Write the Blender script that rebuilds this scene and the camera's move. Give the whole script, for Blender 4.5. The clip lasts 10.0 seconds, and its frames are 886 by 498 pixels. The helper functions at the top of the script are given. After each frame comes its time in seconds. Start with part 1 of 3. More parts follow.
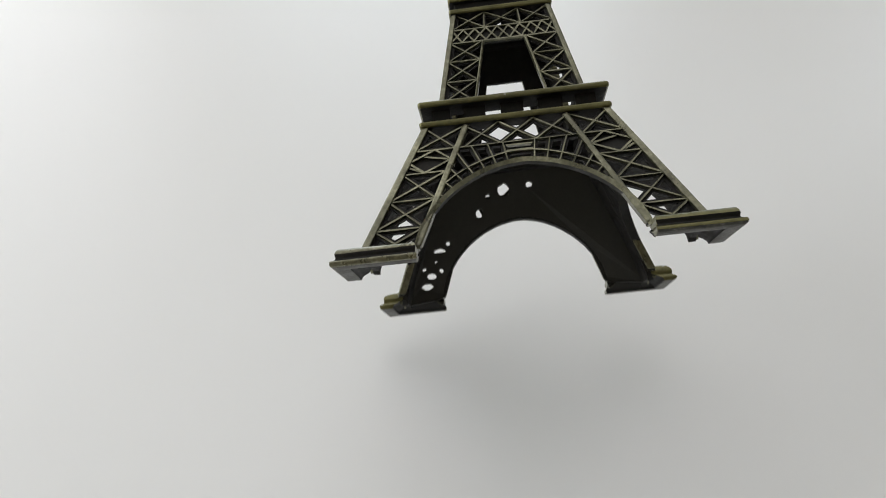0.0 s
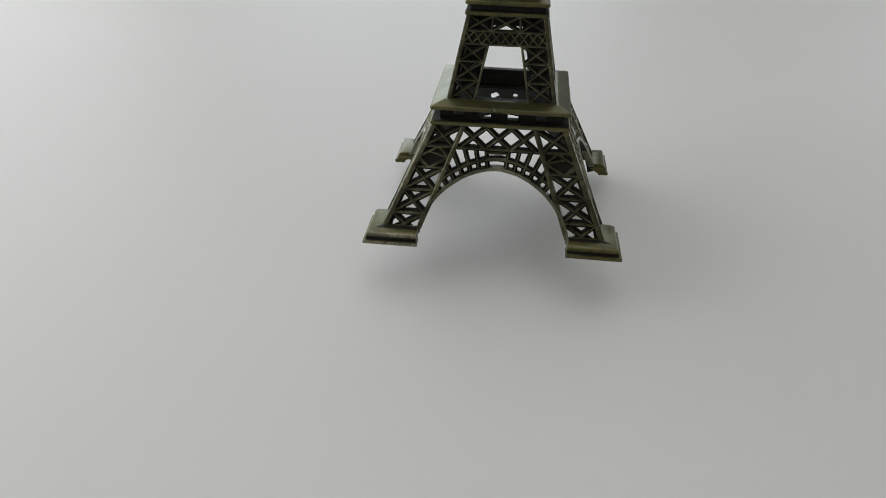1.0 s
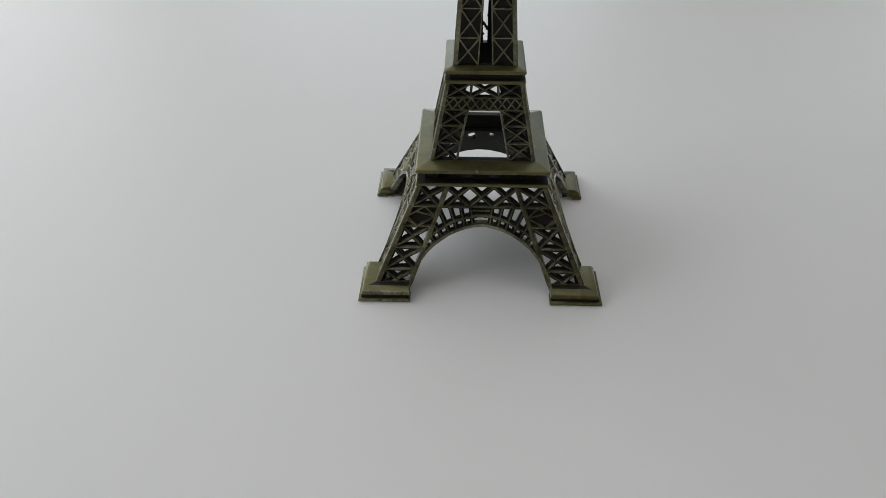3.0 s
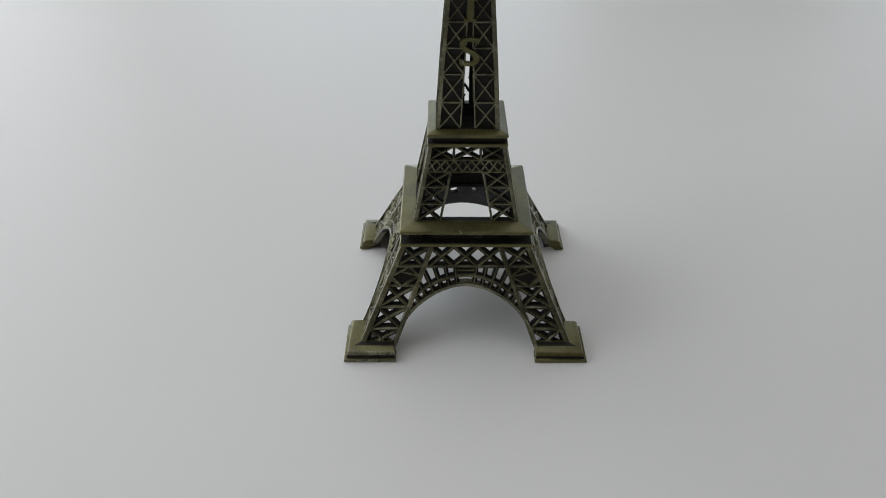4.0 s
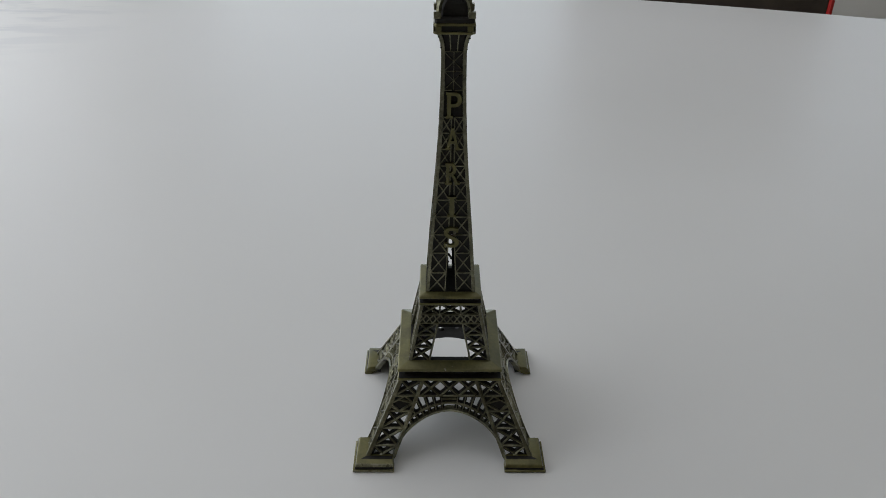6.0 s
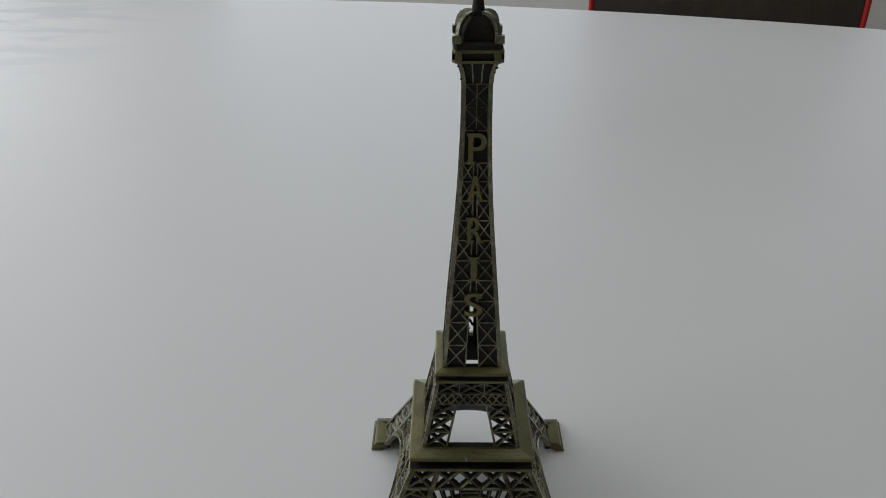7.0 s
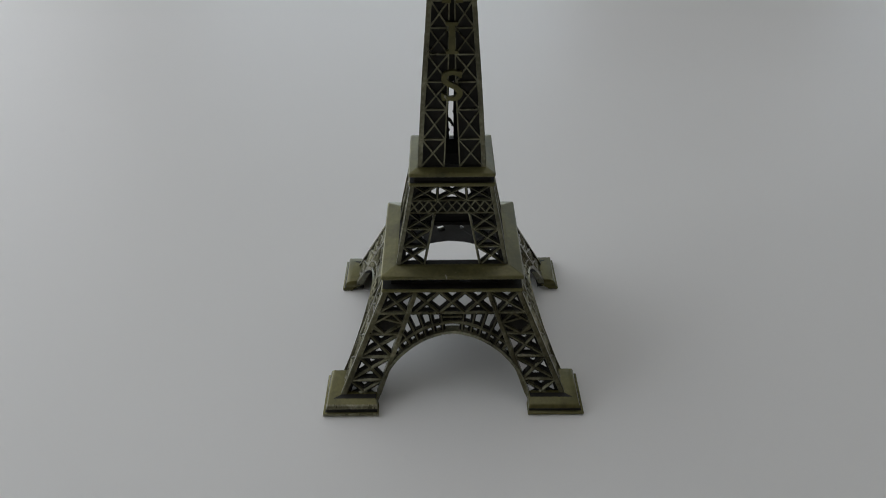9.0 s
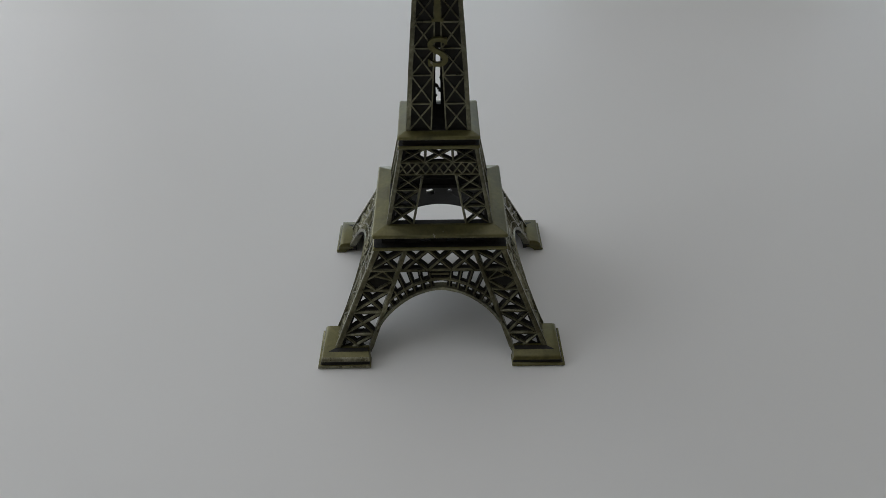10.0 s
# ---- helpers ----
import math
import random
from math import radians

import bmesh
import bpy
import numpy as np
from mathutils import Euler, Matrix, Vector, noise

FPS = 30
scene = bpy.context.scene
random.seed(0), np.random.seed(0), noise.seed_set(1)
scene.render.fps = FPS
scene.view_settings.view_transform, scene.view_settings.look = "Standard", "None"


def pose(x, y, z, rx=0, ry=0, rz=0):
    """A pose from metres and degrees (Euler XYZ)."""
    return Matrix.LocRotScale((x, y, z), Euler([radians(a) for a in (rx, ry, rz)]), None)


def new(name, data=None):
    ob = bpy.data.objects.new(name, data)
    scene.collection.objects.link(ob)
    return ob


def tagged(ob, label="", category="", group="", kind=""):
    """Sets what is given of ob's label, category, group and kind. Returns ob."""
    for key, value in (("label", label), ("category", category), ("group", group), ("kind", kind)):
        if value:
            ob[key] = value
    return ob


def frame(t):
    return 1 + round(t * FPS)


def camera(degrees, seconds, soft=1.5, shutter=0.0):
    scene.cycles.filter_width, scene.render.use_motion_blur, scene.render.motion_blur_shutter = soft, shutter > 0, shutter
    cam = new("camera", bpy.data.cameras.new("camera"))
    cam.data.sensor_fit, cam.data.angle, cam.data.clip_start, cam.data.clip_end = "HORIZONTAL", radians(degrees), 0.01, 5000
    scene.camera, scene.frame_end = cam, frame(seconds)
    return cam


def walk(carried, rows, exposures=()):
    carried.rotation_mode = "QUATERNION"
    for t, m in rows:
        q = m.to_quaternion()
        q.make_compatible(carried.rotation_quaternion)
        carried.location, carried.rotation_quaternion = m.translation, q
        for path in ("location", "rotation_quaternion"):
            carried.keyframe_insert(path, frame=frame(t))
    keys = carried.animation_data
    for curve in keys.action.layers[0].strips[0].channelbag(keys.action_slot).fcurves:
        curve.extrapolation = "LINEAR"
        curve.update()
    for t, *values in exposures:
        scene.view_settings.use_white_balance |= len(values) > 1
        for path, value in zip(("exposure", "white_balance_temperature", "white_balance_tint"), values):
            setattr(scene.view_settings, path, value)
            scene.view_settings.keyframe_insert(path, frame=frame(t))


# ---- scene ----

# camera: hand-held over a table, still until the model has been set down
cam = camera(59.1, 10.0, soft=0.8, shutter=0.2)
REST = pose(-0.0066, -0.2217, 0.1522, 52.80, -0.24, 2.72)
PATH = [
    (0.0, REST),
    (2.2, REST),
    (3.3, pose(-0.0036, -0.2163, 0.1612, 52.87, 0.29, 1.39)),
    (3.5, pose(-0.0029, -0.2139, 0.1620, 53.40, 0.45, 1.00)),
    (4.0, pose(-0.0074, -0.2113, 0.1707, 53.80, -0.24, 0.05)),
    (4.5, pose(-0.0079, -0.2197, 0.1885, 56.33, -0.58, -0.15)),
    (5.0, pose(-0.0057, -0.2373, 0.2070, 57.75, -0.76, 0.03)),
    (5.5, pose(-0.0022, -0.2527, 0.2270, 57.87, -0.22, -0.10)),
    (5.7, pose(-0.0054, -0.2565, 0.2322, 58.32, -0.68, -0.47)),
    (6.8, pose(-0.0057, -0.2174, 0.2197, 60.47, 0.21, 0.60)),
    (7.1, pose(-0.0073, -0.1969, 0.2201, 60.06, 0.07, 0.59)),
    (7.5, pose(-0.0076, -0.1769, 0.2121, 60.46, 0.48, 0.36)),
    (8.0, pose(-0.0067, -0.1730, 0.1905, 59.36, 0.28, 0.12)),
    (8.5, pose(-0.0052, -0.1804, 0.1778, 57.62, 0.41, -0.52)),
    (9.0, pose(-0.0028, -0.1943, 0.1677, 55.16, 0.32, -0.30)),
    (9.5, pose(-0.0008, -0.2062, 0.1727, 53.25, 0.16, -0.52)),
    (10.0, pose(-0.0004, -0.2064, 0.1706, 53.36, 0.38, -0.67)),
]
EXPOSURES = [(0.0, 1.12, 6860, 13), (1.0, 0.72, 6840, 13), (2.0, 0.65, 6840, 13), (3.5, 0.73, 6680, 13), (4.5, 0.67, 6680, 13), (5.5, 0.48, 6630, 13), (7.5, 0.32, 6640, 13), (9.0, 0.26, 6660, 13), (10.0, 0.24, 6680, 13)]
walk(cam, PATH, EXPOSURES)

# world and light: daylight from a west window, added north and overhead fill, closed room
FLOOR_Z, CEIL_Z = -0.74, 1.90
X0, X1, Y0, Y1 = -1.5, 3.0, -2.4, 3.6
world = bpy.data.worlds.new("sky")
scene.world = world
world.use_nodes = True
wn = world.node_tree.nodes
sky = wn.new("ShaderNodeTexSky")
sky.sky_type = "NISHITA"
sky.sun_disc = False
sky.sun_elevation, sky.sun_rotation = radians(50), radians(200)
world.node_tree.links.new(sky.outputs[0], wn["Background"].inputs[0])
wn["Background"].inputs[1].default_value = 0.05


def opening_light(name, at, turn, width, height, watts, colour):
    data = bpy.data.lights.new(name, "AREA")
    data.shape, data.size, data.size_y = "RECTANGLE", width, height
    data.energy, data.color = watts, colour
    ob = new(name, data)
    ob.matrix_world = pose(*at, *turn)
    return ob


WIN_W = (-1.0, 3.3, 0.02, 1.70)       # opening in the west wall: y0, y1, z0, z1
FILL_N = (-1.3, 2.8, -0.25, 1.75)     # added opening in the north wall for fill: x0, x1, z0, z1
FILL_ROOF = (-1.35, 0.75, -0.2, 1.9)        # added opening in the ceiling for overhead fill: x0, x1, y0, y1
opening_light("west_window_daylight", (X0 - 0.1, 1.15, 0.86), (0, -90, 0), 1.6, 4.2, 28, (0.945, 0.985, 0.975))
# unseen north source, added to brighten the far side of the tabletop
opening_light("added_north_fill", (0.75, Y1 + 0.1, 0.75), (-90, 0, 0), 4.0, 1.95, 19, (0.85, 0.965, 1.0))
# unseen overhead source, added to soften the shadows under the tower
opening_light("added_overhead_fill", (-0.3, 0.85, CEIL_Z + 0.15), (0, 0, 0), 2.0, 2.0, 5.9, (1.0, 0.98, 0.91))


# ---- materials ----
def material(name):
    m = bpy.data.materials.new(name)
    m.use_nodes = True
    t = m.node_tree
    return m, t.nodes, t.links, t.nodes["Principled BSDF"]


def noise_node(nodes, links, scale, detail=4, rough=0.6, coords="Object"):
    co = nodes.new("ShaderNodeTexCoord")
    n = nodes.new("ShaderNodeTexNoise")
    n.inputs["Scale"].default_value, n.inputs["Detail"].default_value = scale, detail
    n.inputs["Roughness"].default_value = rough
    links.new(co.outputs[coords], n.inputs["Vector"])
    return n


def ramp_node(nodes, links, source, stops):
    r = nodes.new("ShaderNodeValToRGB")
    el = r.color_ramp.elements
    while len(el) < len(stops):
        el.new(0.5)
    for e, (p, c) in zip(el, stops):
        e.position, e.color = p, (*c, 1)
    links.new(source, r.inputs[0])
    return r


def value_ramp(nodes, links, source, lo, hi, a=0.35, b=0.65):
    r = nodes.new("ShaderNodeMapRange")
    for key, v in (("From Min", a), ("From Max", b), ("To Min", lo), ("To Max", hi)):
        r.inputs[key].default_value = v
    links.new(source, r.inputs["Value"])
    return r


def bump_node(nodes, links, source, bsdf, strength, distance):
    b = nodes.new("ShaderNodeBump")
    b.inputs["Strength"].default_value, b.inputs["Distance"].default_value = strength, distance
    links.new(source, b.inputs["Height"])
    links.new(b.outputs[0], bsdf.inputs["Normal"])


def metal(name, dark, mid, bright, metallic, rough_lo, rough_hi, bump=0.25, gloss=0.5, coat=0.0, wash=0.0, chips=0.0):
    """Cast metal: blotches at two scales, a dark wash, and small chips down to the bare alloy."""
    m, n, l, b = material(name)
    b.inputs["Specular IOR Level"].default_value = gloss
    b.inputs["Coat Weight"].default_value, b.inputs["Coat Roughness"].default_value = coat, 0.22
    coarse = noise_node(n, l, 130, 5)
    fine = noise_node(n, l, 900, 4, 0.7)
    mix = n.new("ShaderNodeMix")
    mix.inputs["Factor"].default_value = 0.45
    l.new(coarse.outputs["Fac"], mix.inputs["A"])
    l.new(fine.outputs["Fac"], mix.inputs["B"])
    r = ramp_node(n, l, mix.outputs["Result"], [(0.32, dark), (0.52, mid), (0.72, bright)])
    patch = noise_node(n, l, 75, 3, 0.65)
    tone = n.new("ShaderNodeMix")
    tone.data_type = "RGBA"
    l.new(value_ramp(n, l, patch.outputs["Fac"], wash, 0.0, 0.42, 0.60).outputs[0], tone.inputs["Factor"])
    l.new(r.outputs[0], tone.inputs[6])
    tone.inputs[7].default_value = (0.022, 0.022, 0.015, 1)
    bare = n.new("ShaderNodeMix")
    bare.data_type = "RGBA"
    l.new(value_ramp(n, l, noise_node(n, l, 420, 2, 0.5).outputs["Fac"], 0.0, chips, 0.735, 0.77).outputs[0], bare.inputs["Factor"])
    l.new(tone.outputs[2], bare.inputs[6])
    bare.inputs[7].default_value = (0.42, 0.41, 0.35, 1)
    l.new(bare.outputs[2], b.inputs["Base Color"])
    b.inputs["Metallic"].default_value = metallic
    l.new(value_ramp(n, l, coarse.outputs["Fac"], rough_lo, rough_hi).outputs[0], b.inputs["Roughness"])
    bump_node(n, l, mix.outputs["Result"], b, bump, 0.0006)
    return m


BRASS = metal("antique_brass", (0.085, 0.079, 0.026), (0.128, 0.119, 0.040), (0.17, 0.158, 0.060), 0.7, 0.28, 0.42, bump=0.10, coat=0.45, wash=0.3, chips=0.5)
BARE = metal("bare_zinc_alloy", (0.02, 0.02, 0.015), (0.075, 0.073, 0.06), (0.34, 0.33, 0.30), 0.4, 0.4, 0.7, bump=0.5, wash=0.7)
# paler brass: overhead glare on one foot, put into the colour
GLARE = metal("glare_brass", (0.06, 0.057, 0.03), (0.20, 0.192, 0.12), (0.50, 0.49, 0.41), 0.6, 0.2, 0.42, bump=0.35, coat=0.5, wash=0.35)
# near-black and smooth, for the back panel only
INSIDE = metal("dark_inside", (0.011, 0.0102, 0.008), (0.0165, 0.0155, 0.012), (0.025, 0.023, 0.018), 0.0, 0.38, 0.55, gloss=0.4)
# black finish of the recesses; also paints the dark reflection on the feet
PATINA_AND_REFLECTION = metal("blackened_brass_and_dark_reflection", (0.005, 0.0046, 0.004), (0.012, 0.011, 0.009), (0.024, 0.021, 0.016), 0.0, 0.5, 0.75, gloss=0.25)
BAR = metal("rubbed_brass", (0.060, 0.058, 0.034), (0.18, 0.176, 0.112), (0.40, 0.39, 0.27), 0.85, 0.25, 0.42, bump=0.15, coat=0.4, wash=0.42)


def laminate():
    """White melamine with a faint sheen, and a faint reflection painted as streaks near its far corner."""
    m, n, l, b = material("white_laminate")
    broad = noise_node(n, l, 2.2, 3)
    fine = noise_node(n, l, 700, 3, 0.7)
    r = ramp_node(n, l, broad.outputs["Fac"], [(0.35, (0.735, 0.738, 0.73)), (0.65, (0.765, 0.768, 0.762))])
    co = n.new("ShaderNodeTexCoord")
    stretch = n.new("ShaderNodeMapping")
    stretch.inputs["Rotation"].default_value = (0, 0, radians(-25))
    stretch.inputs["Scale"].default_value = (7, 22, 1)
    l.new(co.outputs["Object"], stretch.inputs["Vector"])
    streak = n.new("ShaderNodeTexNoise")
    streak.inputs["Scale"].default_value, streak.inputs["Detail"].default_value = 1.6, 5
    l.new(stretch.outputs[0], streak.inputs["Vector"])
    # bluish streaks fade out around one spot: a reflection put into the colour
    away = n.new("ShaderNodeVectorMath")
    away.operation = "DISTANCE"
    away.inputs[1].default_value = (-0.62, 0.66, -FLOOR_Z)
    l.new(co.outputs["Object"], away.inputs[0])
    near = value_ramp(n, l, away.outputs["Value"], 1.0, 0.0, 0.12, 0.30)
    lines = value_ramp(n, l, streak.outputs["Fac"], 0.0, 0.65, 0.47, 0.60)
    mask = n.new("ShaderNodeMath")
    mask.operation = "MULTIPLY"
    l.new(near.outputs[0], mask.inputs[0])
    l.new(lines.outputs[0], mask.inputs[1])
    mix = n.new("ShaderNodeMix")
    mix.data_type = "RGBA"
    l.new(mask.outputs[0], mix.inputs["Factor"])
    l.new(r.outputs[0], mix.inputs[6])
    mix.inputs[7].default_value = (0.55, 0.57, 0.60, 1)
    l.new(mix.outputs[2], b.inputs["Base Color"])
    l.new(value_ramp(n, l, broad.outputs["Fac"], 0.40, 0.48).outputs[0], b.inputs["Roughness"])
    bump_node(n, l, fine.outputs["Fac"], b, 0.05, 0.0002)
    return m


def plain(name, lo, hi, rough, scale, bump=0.1, distance=0.002):
    m, n, l, b = material(name)
    broad = noise_node(n, l, scale, 5)
    r = ramp_node(n, l, broad.outputs["Fac"], [(0.35, lo), (0.65, hi)])
    l.new(r.outputs[0], b.inputs["Base Color"])
    b.inputs["Roughness"].default_value = rough
    bump_node(n, l, noise_node(n, l, scale * 25, 3).outputs["Fac"], b, bump, distance)
    return m


TABLE = laminate()
WALL = plain("painted_wall", (0.66, 0.645, 0.62), (0.71, 0.70, 0.675), 0.8, 3)
CEILING = plain("ceiling_paint", (0.72, 0.70, 0.66), (0.76, 0.745, 0.71), 0.9, 3)
# mid beige chosen to keep bounce from the unseen walls weak and warm
BEIGE = plain("beige_wall_paint", (0.29, 0.25, 0.19), (0.35, 0.305, 0.235), 0.8, 3)
FLOOR = plain("grey_floor", (0.42, 0.42, 0.41), (0.50, 0.50, 0.49), 0.5, 4)
LEATHER = plain("dark_brown_leatherette", (0.032, 0.023, 0.016), (0.050, 0.036, 0.026), 0.5, 30, 0.3)
PIPING = plain("red_piping", (0.42, 0.012, 0.010), (0.55, 0.02, 0.015), 0.5, 60)
STEEL = plain("grey_steel", (0.25, 0.25, 0.25), (0.33, 0.33, 0.33), 0.4, 40)


# ---- mesh helpers ----
class Mesh:
    """Collects vertices and faces, with a material slot a face."""

    def __init__(self):
        self.v, self.f, self.m = [], [], []

    def hexa(self, p, slot=0):
        """A box from eight corners: four of one end, then four of the other in the same order."""
        k = len(self.v)
        self.v += [tuple(q) for q in p]
        for f in ((3, 2, 1, 0), (4, 5, 6, 7), (0, 1, 5, 4), (1, 2, 6, 5), (2, 3, 7, 6), (3, 0, 4, 7)):
            self.f.append([k + i for i in f])
            self.m.append(slot)

    def box(self, x0, x1, y0, y1, z0, z1, slot=0):
        self.hexa([(x0, y0, z0), (x1, y0, z0), (x1, y1, z0), (x0, y1, z0), (x0, y0, z1), (x1, y0, z1), (x1, y1, z1), (x0, y1, z1)], slot)

    def loft(self, rings, slot=0, cap0=True, cap1=True, loop=False):
        """Skin over rings of equal length."""
        k, n = len(self.v), len(rings[0])
        for r in rings:
            self.v += [tuple(q) for q in r]
        steps = len(rings) if loop else len(rings) - 1
        for i in range(steps):
            a, b = k + i * n, k + (i + 1) % len(rings) * n
            for j in range(n):
                self.f.append([a + j, a + (j + 1) % n, b + (j + 1) % n, b + j])
                self.m.append(slot)
        if not loop and cap0:
            self.f.append([k + j for j in reversed(range(n))])
            self.m.append(slot)
        if not loop and cap1:
            self.f.append([k + (len(rings) - 1) * n + j for j in range(n)])
            self.m.append(slot)

    def data(self, name, materials, scale=1.0, smooth=False, rough=0.0):
        """The finished mesh; rough: how far its points stray, as in a coarse casting."""
        me = bpy.data.meshes.new(name)
        rng = random.Random(len(self.v))
        stray = lambda: rng.uniform(-rough, rough) if rough else 0.0
        me.from_pydata([((x + stray()) * scale, (y + stray()) * scale, (z + stray()) * scale) for x, y, z in self.v], [], self.f)
        for mat in materials:
            me.materials.append(mat)
        for poly, slot in zip(me.polygons, self.m):
            poly.material_index, poly.use_smooth = slot, smooth
        bm = bmesh.new()
        bm.from_mesh(me)
        bmesh.ops.recalc_face_normals(bm, faces=bm.faces)
        bm.to_mesh(me)
        bm.free()
        if smooth:
            me.set_sharp_from_angle(angle=radians(42))
        return me


def part(name, data, parent, label="", at=None, bevel=0.0):
    ob = new(name, data)
    ob.parent = parent
    if at is not None:
        ob.matrix_basis = at
    if bevel:
        mod = ob.modifiers.new("bevel", "BEVEL")
        mod.width, mod.segments, mod.limit_method = bevel, 2, "ANGLE"
    return tagged(ob, label)


def square(h, z, c=0.0):
    """A square ring of half-width h with corners cut by c."""
    if c <= 0:
        return [(-h, -h, z), (h, -h, z), (h, h, z), (-h, h, z)]
    return [(-h + c, -h, z), (h - c, -h, z), (h, -h + c, z), (h, h - c, z), (h - c, h, z), (-h + c, h, z), (-h, h - c, z), (-h, -h + c, z)]


# ---- setting ----
def structure(name, mesh, mat, label, bevel=0.0):
    ob = new(name, mesh.data(name, [mat]))
    if bevel:
        mod = ob.modifiers.new("bevel", "BEVEL")
        mod.width, mod.segments, mod.limit_method = bevel, 3, "ANGLE"
    return tagged(ob, label, kind="structure")


def room():
    m = Mesh()
    m.box(X0 - 0.2, X1 + 0.2, Y0 - 0.2, Y1 + 0.2, FLOOR_Z - 0.1, FLOOR_Z)
    structure("floor", m, FLOOR, "light grey smooth floor of the room")
    x0, x1, y0, y1 = FILL_ROOF
    m = Mesh()
    m.box(X0 - 0.2, x0, Y0 - 0.2, Y1 + 0.2, CEIL_Z, CEIL_Z + 0.1)
    m.box(x1, X1 + 0.2, Y0 - 0.2, Y1 + 0.2, CEIL_Z, CEIL_Z + 0.1)
    m.box(x0, x1, Y0 - 0.2, y0, CEIL_Z, CEIL_Z + 0.1)
    m.box(x0, x1, y1, Y1 + 0.2, CEIL_Z, CEIL_Z + 0.1)
    structure("ceiling", m, CEILING, "plain cream painted ceiling with an added opening for fill light")
    y0, y1, z0, z1 = WIN_W
    m = Mesh()
    m.box(X0 - 0.2, X0, Y0, y0, FLOOR_Z, CEIL_Z)
    m.box(X0 - 0.2, X0, y1, Y1, FLOOR_Z, CEIL_Z)
    m.box(X0 - 0.2, X0, y0, y1, FLOOR_Z, z0)
    m.box(X0 - 0.2, X0, y0, y1, z1, CEIL_Z)
    structure("wall_west", m, WALL, "cream painted wall with a wide window opening")
    # unseen wall, added to hold back light from the east
    m = Mesh()
    m.box(X1, X1 + 0.2, Y0, Y1, FLOOR_Z, CEIL_Z)
    structure("wall_east", m, BEIGE, "unseen beige wall added to dim and warm the bounce light")
    x0, x1, z0, z1 = FILL_N
    m = Mesh()
    m.box(X0 - 0.2, x0, Y1, Y1 + 0.2, FLOOR_Z, CEIL_Z)
    m.box(x1, X1 + 0.2, Y1, Y1 + 0.2, FLOOR_Z, CEIL_Z)
    m.box(x0, x1, Y1, Y1 + 0.2, FLOOR_Z, z0)
    m.box(x0, x1, Y1, Y1 + 0.2, z1, CEIL_Z)
    structure("wall_north", m, WALL, "cream painted wall with an added opening for fill light")
    # unseen wall behind the camera, added to cut light on the near side
    m = Mesh()
    m.box(X0 - 0.2, X1 + 0.2, Y0 - 0.2, Y0, FLOOR_Z, CEIL_Z)
    structure("wall_south", m, BEIGE, "unseen beige wall added to dim and warm the bounce light")


room()


# ---- the table ----
def far_edge(x):
    return 0.797 - 0.165 * x - 0.20 * x * x


def table():
    root = tagged(new("table"), "white laminate table with a gently bowed far edge", "table")
    root.location = (0, 0, FLOOR_Z)
    top = -FLOOR_Z
    xs = [-0.95 + 1.80 * i / 36 for i in range(37)]
    outline = [(-0.95, -0.60), (0.85, -0.60)] + [(x, far_edge(x)) for x in reversed(xs)]
    cx, cy = -0.05, 0.1
    rings = []
    for inset, z in ((0.004, top - 0.028), (0.0, top - 0.024), (0.0, top - 0.004), (0.0012, top - 0.0012), (0.004, top)):
        rings.append([(x - inset * (1 if x > cx else -1), y - inset * (1 if y > cy else -1), z) for x, y in outline])
    m = Mesh()
    m.loft(rings)
    part("tabletop", m.data("tabletop", [TABLE]), root)
    leg = Mesh()
    leg.loft([square(0.022, z, 0.005) for z in (0.0, top - 0.0285)])
    data = leg.data("leg", [STEEL])
    for x in (-0.85, 0.62):
        for y in (-0.5, 0.52):
            part("leg", data, root, at=pose(x, y, 0))
    return root


table()


# ---- chairs behind the table ----
CHAIR_W = 0.408


